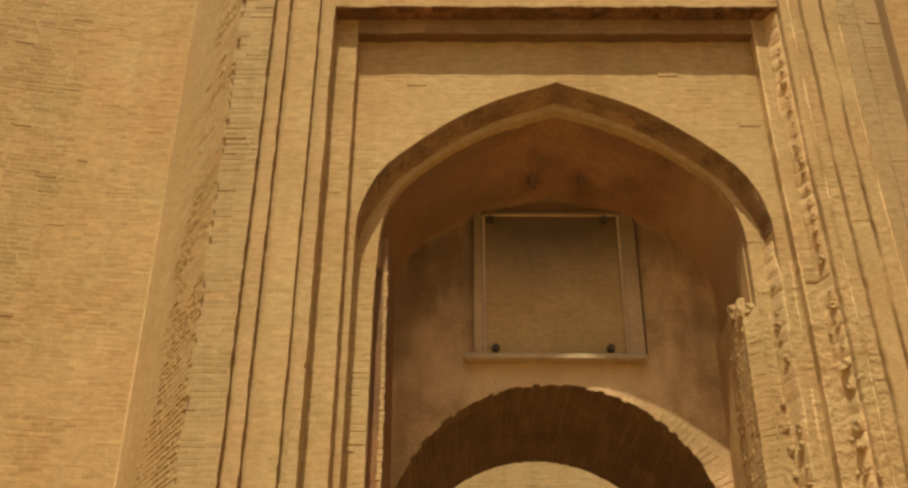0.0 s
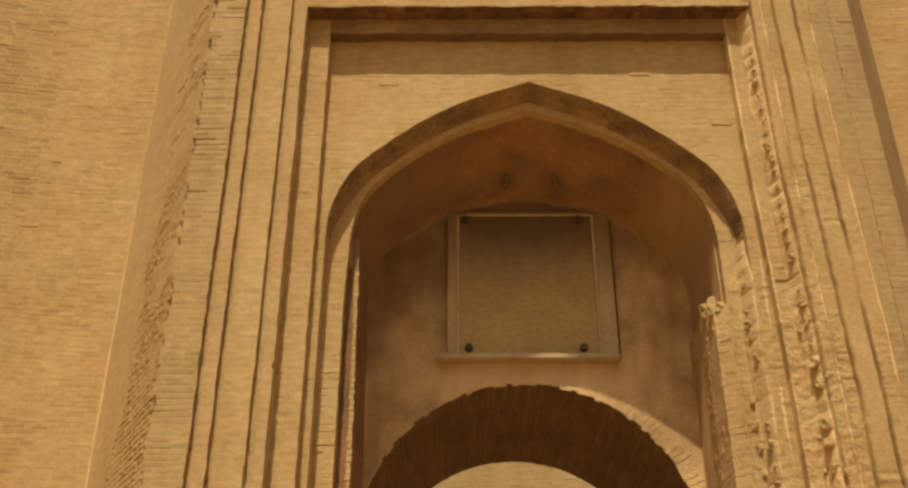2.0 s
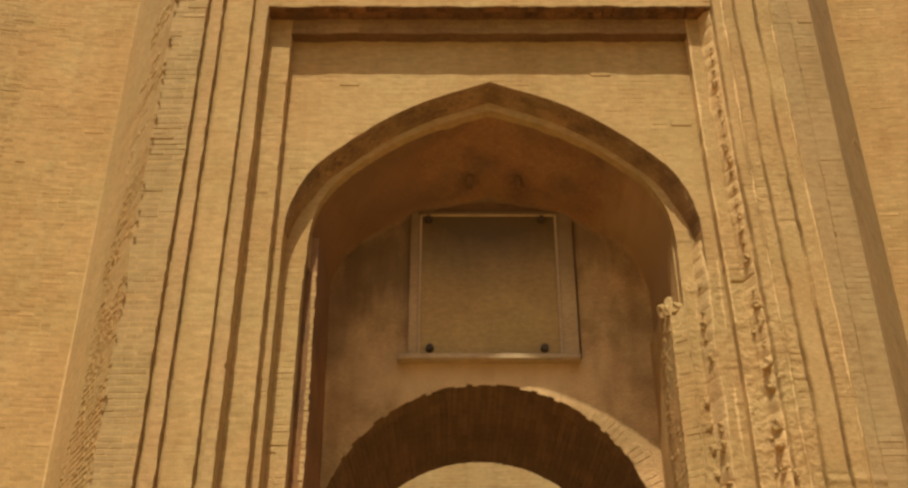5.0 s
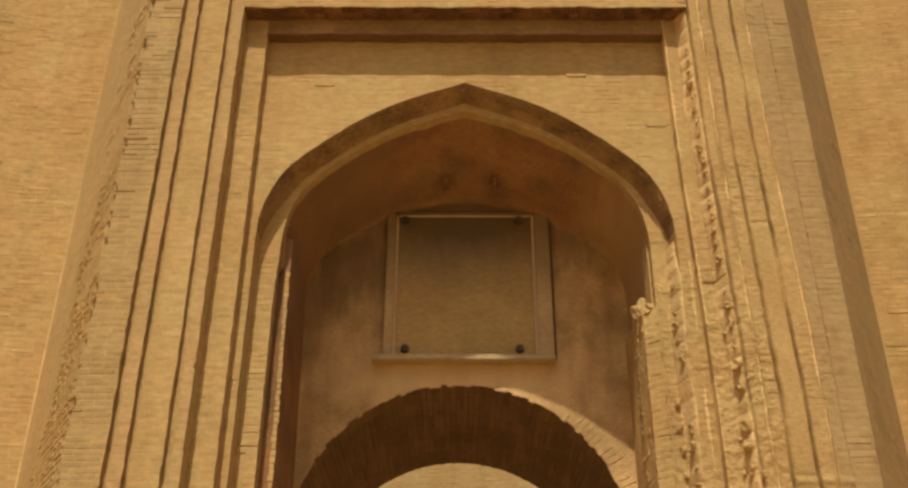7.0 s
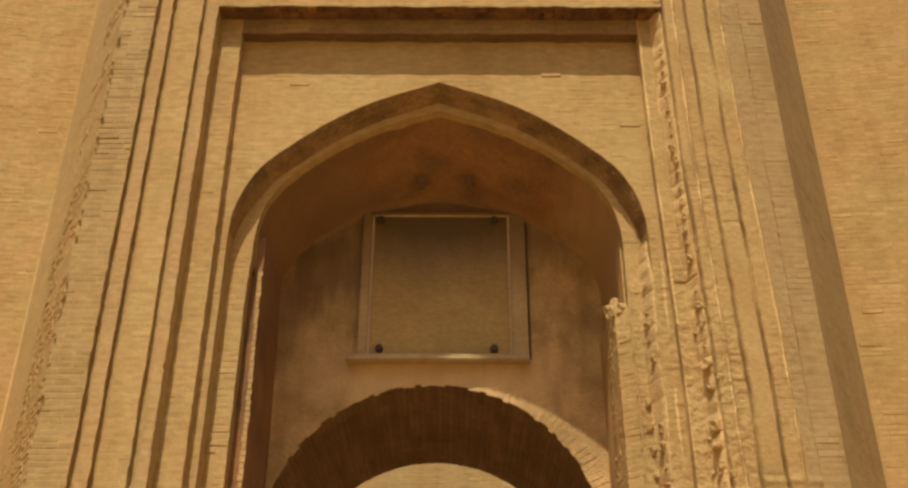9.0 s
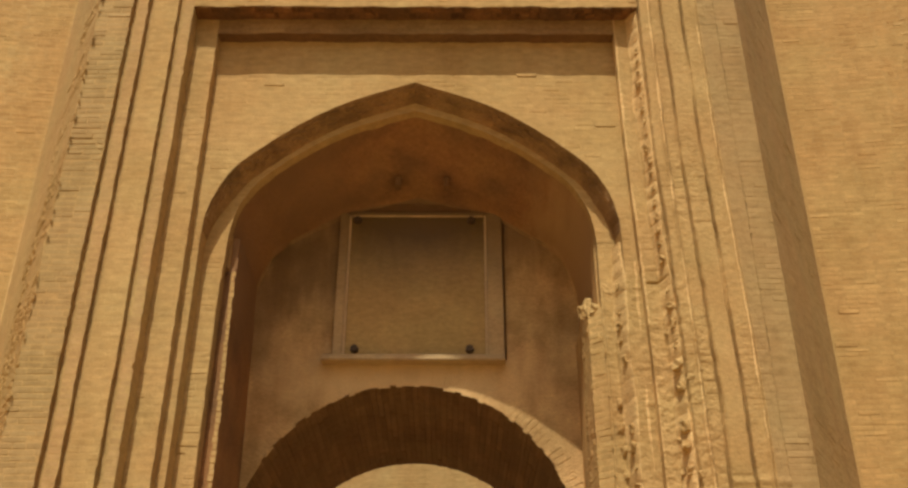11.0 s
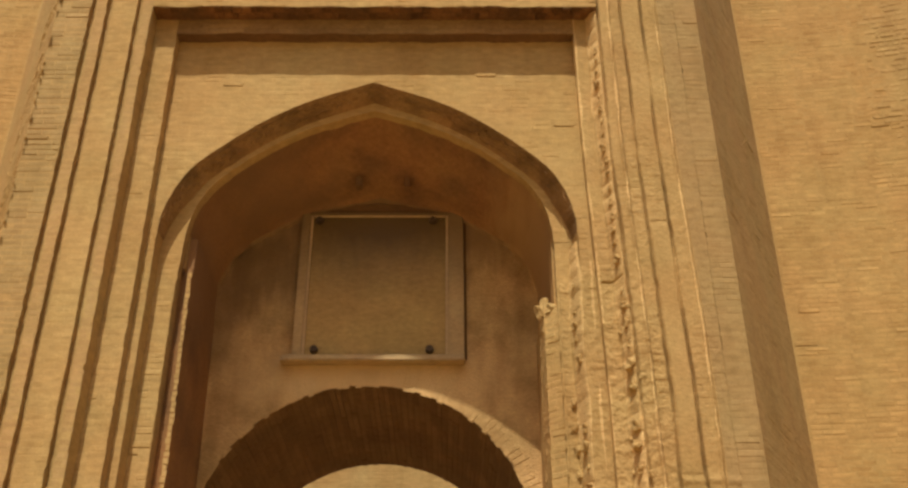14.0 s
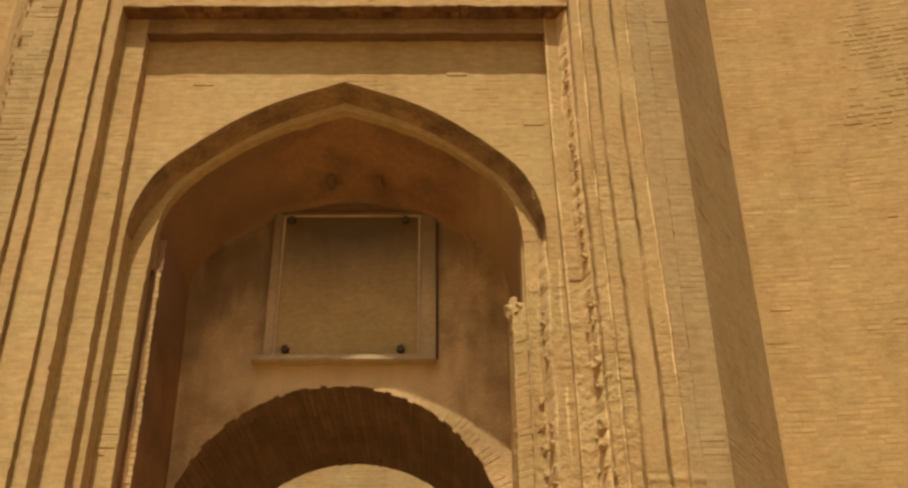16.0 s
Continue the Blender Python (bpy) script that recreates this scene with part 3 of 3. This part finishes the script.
def ring_spans(v):
    o, h = reach(ARCH, v), reach(RING, v - 0.034)
    if o is None:
        return []
    return [(-o + 0.004, o - 0.004)] if h is None else [(-o + 0.004, -h - 0.004 - 0.028 * max(0.0, min(1.0, (7.5 - v) / 0.5))), (h + 0.004, o - 0.004)]


lay(walls["spandrel"], courses(flat((0, REC_Y, 0), (1, 0, 0), (0, -1, 0)), spandrel_spans, 0.0, FIL_Z, 7, joint=0.009, proud=0.0052, rough=0.0012, sunk=0.004, pop=0.012, skip=0.004), BRICK, key=lambda b: abs(b[0].z - 9.6))
lay(walls["ring"], courses(flat((0, RING_Y, 0), (1, 0, 0), (0, -1, 0)), ring_spans, 0.0, FIL_Z, 8, joint=0.009, proud=0.0045, length=0.24), BRICK)

# a few bricks that stand proud of the spandrel in short rows
rnd = random.Random(31)
laid = []
for x0, x1, z, count_ in ((2.17, 2.42, 9.17, 1), (1.25, 1.5, 9.93, 1), (-1.85, -1.6, 9.78, 1)):
    for i in range(count_):
        l = (x1 - x0) / count_
        laid.append((Vector((x0 + (i + 0.5) * l, REC_Y - 0.002, z + rnd.uniform(-0.004, 0.004))), Vector((1, 0, 0)), Z, Vector((0, -1, 0)), l - 0.008, 0.05, 0.0085 + rnd.uniform(0, 0.002)))
lay(walls["spandrel"], laid, BRICK)


def along_arch(outline, depth0):
    """Places on the underside of an arch: v runs along its line from the left spring, u into the depth."""
    lengths = [0.0]
    for (x0, z0), (x1, z1) in zip(outline, outline[1:]):
        lengths.append(lengths[-1] + math.hypot(x1 - x0, z1 - z0))

    def place(u, v):
        i = max(k for k in range(len(lengths) - 1) if lengths[k] <= v + 1e-9)
        (x0, z0), (x1, z1) = outline[i], outline[i + 1]
        t = Vector((x1 - x0, 0, z1 - z0)).normalized()
        return Vector((x0, depth0 + u, z0)) + t * (v - lengths[i]), Vector((0, 1, 0)), t, Vector((t.z, 0, -t.x))
    return place, lengths[-1]


# undersides: the gateway's barrel and the frame's head, both in shade-dark brick
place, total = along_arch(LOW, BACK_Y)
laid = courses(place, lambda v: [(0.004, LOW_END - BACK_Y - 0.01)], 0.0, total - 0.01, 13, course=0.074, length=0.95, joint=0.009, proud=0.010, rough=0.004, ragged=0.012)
lay(walls["back"], laid, SHADE_BROWN, near=0, joined="barrel_soffit")
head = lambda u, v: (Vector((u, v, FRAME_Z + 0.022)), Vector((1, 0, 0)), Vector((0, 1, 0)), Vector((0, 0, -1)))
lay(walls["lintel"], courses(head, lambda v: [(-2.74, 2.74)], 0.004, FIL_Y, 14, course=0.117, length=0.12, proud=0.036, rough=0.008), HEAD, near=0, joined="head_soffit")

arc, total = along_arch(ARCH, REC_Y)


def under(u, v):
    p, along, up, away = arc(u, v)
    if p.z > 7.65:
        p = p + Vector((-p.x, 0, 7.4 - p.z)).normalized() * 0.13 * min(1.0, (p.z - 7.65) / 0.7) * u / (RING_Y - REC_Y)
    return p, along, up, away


lay(walls["spandrel"], courses(under, lambda v: [(0.034, 0.240)], 0.25, total - 0.25, 15, course=0.07, length=0.13, joint=0.010, proud=0.0045, rough=0.002, ragged=0.004, skip=0.05, pop=0.03), WEATHERED_SHADE, near=0, joined="arch_soffit")

# the ring of voussoirs round the gateway
rnd = random.Random(9)
laid = []
count = 86
for i in range(count):
    a = math.pi * (i + 0.5) / count
    out_ = Vector((-math.cos(a), 0, math.sin(a)))
    tan_ = Vector((math.sin(a), 0, math.cos(a)))
    l = 0.20 + rnd.uniform(-0.02, 0.02)
    laid.append((Vector((LOW_X, BACK_Y + 0.002, LOW_Z)) + out_ * (LOW_R - 0.004 + rnd.uniform(-0.024, 0.014) + l / 2), out_, tan_, Vector((0, -1, 0)), l, 0.0725, 0.004 + rnd.uniform(0, 0.006)))
lay(walls["back"], laid, SHADE_PLASTER)
lay(walls["court"], courses(flat((0, 14.0, 0), (1, 0, 0), (0, -1, 0)), lambda v: [(-7, 7)], 6.0, 12.4, 16, length=0.3, course=0.08, proud=0.006), BRICK, key=lambda b: abs(b[0].z - 9.4) + 0.2 * abs(b[0].x))

# worn linings
lay(walls["lining_right"], courses(flat((2.113, 0.6165, 0), (-0.138, 0.1035, 0), (-0.1035, -0.138, 0)), lambda v: [(0.0, 0.172)], 0.0, 6.83, 17, length=0.17, joint=0.010, proud=0.006, rough=0.003, ragged=0.014, skip=0.03), BRICK, near=150)
lay(walls["lining_right"], courses(flat((1.975, 0.72, 0), (-0.02, 0.43, 0), (-0.43, -0.02, 0)), lambda v: [(0.0, 0.43)], 0.0, 6.85, 27, length=0.14, joint=0.010, proud=0.0055, rough=0.002, ragged=0.010, skip=0.03), PLASTER, near=150)
lay(walls["lining_right"], courses(flat((1.955, 1.15, 0), (0.045, 0.45, 0), (-0.45, 0.045, 0)), lambda v: [(0.0, 0.45)], 0.0, 6.98, 18, length=0.16, proud=0.006, rough=0.003), PLASTER, near=0)
lay(walls["lining_left"], courses(flat((0, 0.76, 0), (1, 0, 0), (0, -1, 0)), lambda v: [(-2.036 - 0.02 * max(0.0, (v - 5.6) / 1.8), -1.992 - 0.024 * max(0.0, (v - 5.6) / 1.8))], 0.0, 7.38, 19, joint=0.005, proud=0.007, rough=0.002, ragged=0.010), BRICK, near=110)

# ---- the worn right side ----
def ease(a, b, x):
    t = max(0.0, min(1.0, (x - a) / (b - a)))
    return t * t * (3 - 2 * t)


def hump(x, centre, width):
    return math.exp(-((x - centre) / width) ** 2)


def slant(z):
    """The worn lines stand further out lower down."""
    return 0.082 * ease(9.6, 5.2, z)


def coursing(x, z, length=0.21, course=0.068):
    """Relief of brick courses: joints sunk, single bricks a little in or out."""
    v = (z + 0.014 * noise.noise((x * 0.9, z * 0.4, 11))) / course
    k = math.floor(v)
    u = x / length + (0.5 if k % 2 else 0.0)
    f, g = v - k, u - math.floor(u)
    joint = max(hump(min(f, 1 - f), 0.0, 0.13), 0.7 * hump(min(g, 1 - g), 0.0, 0.05))
    show = max(0.0, min(1.0, 0.40 + 1.7 * noise.noise((x * 1.3, z * 0.8, 21))))
    return 0.0024 * joint * show - 0.0030 * show * noise.cell((k * 1.31 + 0.2, math.floor(u) * 1.7 + 0.3, 5.5))


def scallop(z, beat, seed):
    w = z / beat + 0.5 * noise.noise((seed, z * 0.9, 0))
    return (abs(math.sin(math.pi * w)) ** 0.7 - 0.55) * max(0.15, min(1.0, 0.75 + 0.9 * noise.noise((seed + 3, z * 1.3, 0))))


def wander(z, seed):
    return 0.022 * noise.noise((seed, z * 1.0, 2)) + 0.009 * noise.noise((seed, z * 6.0, 4))


def part_of(z, seed, floor_=0.25):
    """How far a crack is open at height z."""
    return max(floor_, min(1.0, 0.62 + 1.7 * noise.noise((seed, z * 1.1, 6))))


def worn_face(x, z):
    """Depth of the worn pier face, by the place that a line has at the top of the wall."""
    y = FIL_Y - 0.006
    y -= (FIL_Y - 0.045) * ease(2.622, 2.745, x + wander(z, 1) + 0.014 * scallop(z, 0.20, 1))
    y -= 0.035 * ease(2.75, 2.775, x + wander(z, 2))
    y += 0.050 * hump(x + wander(z, 2), 2.752, 0.012) * part_of(z, 2)
    a = x + wander(z, 3)
    y += -0.030 * hump(a, 2.880, 0.018) * part_of(z, 4, 0.4) + 0.030 * ease(2.898, 2.912, a)
    b = x + wander(z, 5)
    y += 0.050 * hump(b, 3.050, 0.011) * part_of(z, 6, 0.0) - 0.030 * ease(3.050, 3.066, b)
    c = x + wander(z, 7)
    y += 0.070 * hump(c, 3.288, 0.012) * part_of(z, 8, 0.12) - 0.014 * ease(3.290, 3.306, c)
    d = x + wander(z, 9)
    y += -0.026 * hump(d, 3.455, 0.018) * part_of(z, 10, 0.3) + 0.018 * ease(3.472, 3.490, d)
    rubble = ease(7.6, 6.0, z) * (1 - ease(2.98, 3.06, x))
    smooth_patch = ease(3.070, 3.084, b) * (1 - ease(3.255, 3.270, c)) * ease(4.72, 4.76, z) * (1 - ease(7.46, 7.56, z + 0.05 * noise.noise((x * 6, 0, 3))))
    y += (1 - 0.9 * smooth_patch) * (coursing(x, z) - (0.004 + 0.006 * rubble) * noise.noise((x * 13, z * 13, 8)) - (0.002 + 0.0025 * rubble) * noise.noise((x * 31, z * 31, 9)))
    y -= 0.010 * smooth_patch
    y += 0.007 * hump(z + 0.03 * noise.noise((x * 5, 0, 1)), 7.57, 0.014) * ease(3.06, 3.09, x) * (1 - ease(3.27, 3.30, x))
    y += 0.022 * hump(z + 0.03 * noise.noise((x * 5, 0, 4)), 6.93, 0.016) * ease(2.50, 2.53, x) * (1 - ease(2.70, 2.74, x))
    y -= 0.014 * hump(z, 4.67, 0.045) * ease(3.05, 3.08, x)
    return y - 0.010 * noise.noise((x * 4.0, z * 2.5, 15)) * (1 - ease(3.5, 3.62, x))


def worn_jamb(x, z):
    """Depth of the broken jamb between the niche and the frame."""
    y = RING_Y - 0.008
    y -= (RING_Y - REC_Y) * ease(2.250, 2.365, x + wander(z, 21) + 0.012 * scallop(z, 0.21, 21))
    y += 0.04 * hump(x + wander(z, 23), 2.135, 0.012)
    y += coursing(x, z, 0.2) - 0.008 * noise.noise((x * 12, z * 12, 28)) - 0.003 * noise.noise((x * 29, z * 29, 29))
    return y + 0.09 * ease(7.05, 7.6, z + 0.25 * noise.noise((x * 5, 3, 3)))


def relief(name, x0, x1, z0, z1, depth, lean, first, mats, label):
    """A face of worn brickwork as one sheet with its returns, standing on its wall."""
    xs = [x0 + (x1 - x0) * i / round((x1 - x0) / 0.0075) for i in range(round((x1 - x0) / 0.0075) + 1)]
    zs = [i * 0.08 for i in range(int(4.1 / 0.08))]
    zs = [z for z in zs if z >= z0] + [max(z0, 4.1) + 0.0125 * i for i in range(int((min(z1, 10.95) - max(z0, 4.1)) / 0.0125))]
    zs += [z for z in (11.2, 11.7, 12.2, 12.7) if z < z1] + [z1]
    verts, faces, wide = [], [], len(xs) + 1
    for z in zs:
        lead = lean(z)
        row = [(x + lead * (1 - ease(3.50, x1, x) if x1 > 3 else 1.0), depth(x, z), z) for x in xs]
        verts += [(row[0][0] + 0.006, first, z)] + row
    for k in range(len(zs) - 1):
        for i in range(wide - 1):
            p = k * wide + i
            faces.append((p, p + 1, p + 1 + wide, p + wide))
    me = bpy.data.meshes.new(name)
    me.from_pydata(verts, [], faces)
    for m in mats:
        me.materials.append(m)
    index = []
    for i in range(len(faces)):                 # ridges and slopes of the worn lines painted pale, as if catching sun
        x, z = xs[max(0, i % (wide - 1) - 1)], zs[i // (wide - 1)]
        light_toned = any(abs(x + wander(z, seed) - c) < half + 0.022 * noise.noise((c, z * 2.2, 5)) + 0.016 * noise.noise((c, z * 0.6, 9))
                   for c, seed, half in ((2.31, 21, 0.050), (2.482, 40, 0.006), (2.688, 1, 0.050), (2.876, 3, 0.006), (3.452, 9, 0.006)))
        index.append(2 if light_toned else 1 if x > 3.49 else 0)
    me.polygons.foreach_set("material_index", index)
    ob = new(name, me)
    ob.parent = walls["right"]
    tagged(ob, label)
    return ob


relief("worn_face", FIL_X, WORN_END, 0.0, TOP, worn_face, slant, REC_Y + 0.07, (BRICK_WORN, BRICK_DULL, PALE_LIT), "worn mud brick face with cracks and ridges")
relief("worn_jamb", 2.125, 2.58, 0.0, 7.6, worn_jamb, lambda z: 0.0, DEEP_Y, (BRICK_WORN, BRICK_DULL, PALE_LIT), "broken mud brick jamb")


def lump_mesh(seed):
    """A broken brick end: a rounded, uneven lump."""
    r = random.Random(seed)
    bm = bmesh.new()
    bmesh.ops.create_icosphere(bm, subdivisions=2, radius=0.58)
    for v in bm.verts:
        v.co *= 1.0 + 0.8 * noise.noise(v.co * 2.4 + Vector((seed * 7.3, 0, 0))) + r.uniform(-0.05, 0.05)
        v.co.x, v.co.y = max(-0.46, min(0.46, v.co.x)), max(-0.42, min(0.42, v.co.y))
        v.co.z = v.co.z * 1.7
    return mesh_of(bm, BRICK_WORN, "brick")


LUMPS = [lump_mesh(i) for i in range(8)]
rnd = random.Random(21)


def lump_run(x, y, z0, z1, step, chance, size, depth, lean=0.0):
    """Broken brick ends up a line; each a piece of the right pier."""
    z = z0
    while z < z1:
        if rnd.random() < chance:
            w, h, d = size * rnd.uniform(0.07, 0.11), size * rnd.uniform(0.08, 0.15), depth * rnd.uniform(0.7, 1.2)
            turn = (Matrix.Rotation(rnd.uniform(-0.3, 0.3), 3, "Y") @ Matrix.Rotation(radians(90) + rnd.uniform(-0.2, 0.3), 3, "X")).to_4x4()
            ob = new("brick", LUMPS[rnd.randrange(8)])
            ob.matrix_world = Matrix.Translation((x + lean * slant(z) / 0.082 + rnd.uniform(-0.02, 0.02), y, z)) @ turn @ Matrix.Diagonal((w, h, d, 1.0))
            ob.parent = walls["right"]
        z += step * rnd.uniform(0.85, 1.15)


for run_ in ((2.700, 0.115, 6.6, 10.1, 0.185, 0.95, 0.80, 0.050, 0.082), (2.700, 0.105, 4.2, 6.6, 0.21, 0.8, 1.1, 0.055, 0.082), (2.65, 0.21, 4.2, 6.4, 0.3, 0.5, 0.8, 0.035, 0.082),
             (2.325, 0.49, 4.2, 7.0, 0.20, 0.85, 1.0, 0.055, 0.0), (2.31, 0.55, 6.4, 7.2, 0.16, 0.8, 0.9, 0.050, 0.0), (2.24, 0.63, 4.2, 6.6, 0.26, 0.5, 0.9, 0.025, 0.0),
             (2.80, 0.015, 4.2, 6.6, 0.27, 0.5, 0.9, 0.022, 0.082)):
    lump_run(*run_)
for x, y, z, w, h, lean_ in ((1.965, 1.02, 6.96, 0.12, 0.22, -0.15), (1.985, 0.78, 6.90, 0.13, 0.28, 0.12), (2.05, 0.69, 6.84, 0.12, 0.14, 0.2)):
    ob = new("brick", LUMPS[rnd.randrange(8)])       # the split head of the lining
    ob.matrix_world = Matrix.Translation((x, y, z)) @ (Matrix.Rotation(lean_, 3, "Y") @ Matrix.Rotation(radians(90), 3, "X")).to_4x4() @ Matrix.Diagonal((w, h, 0.05, 1.0))
    ob.parent = walls["lining_right"]
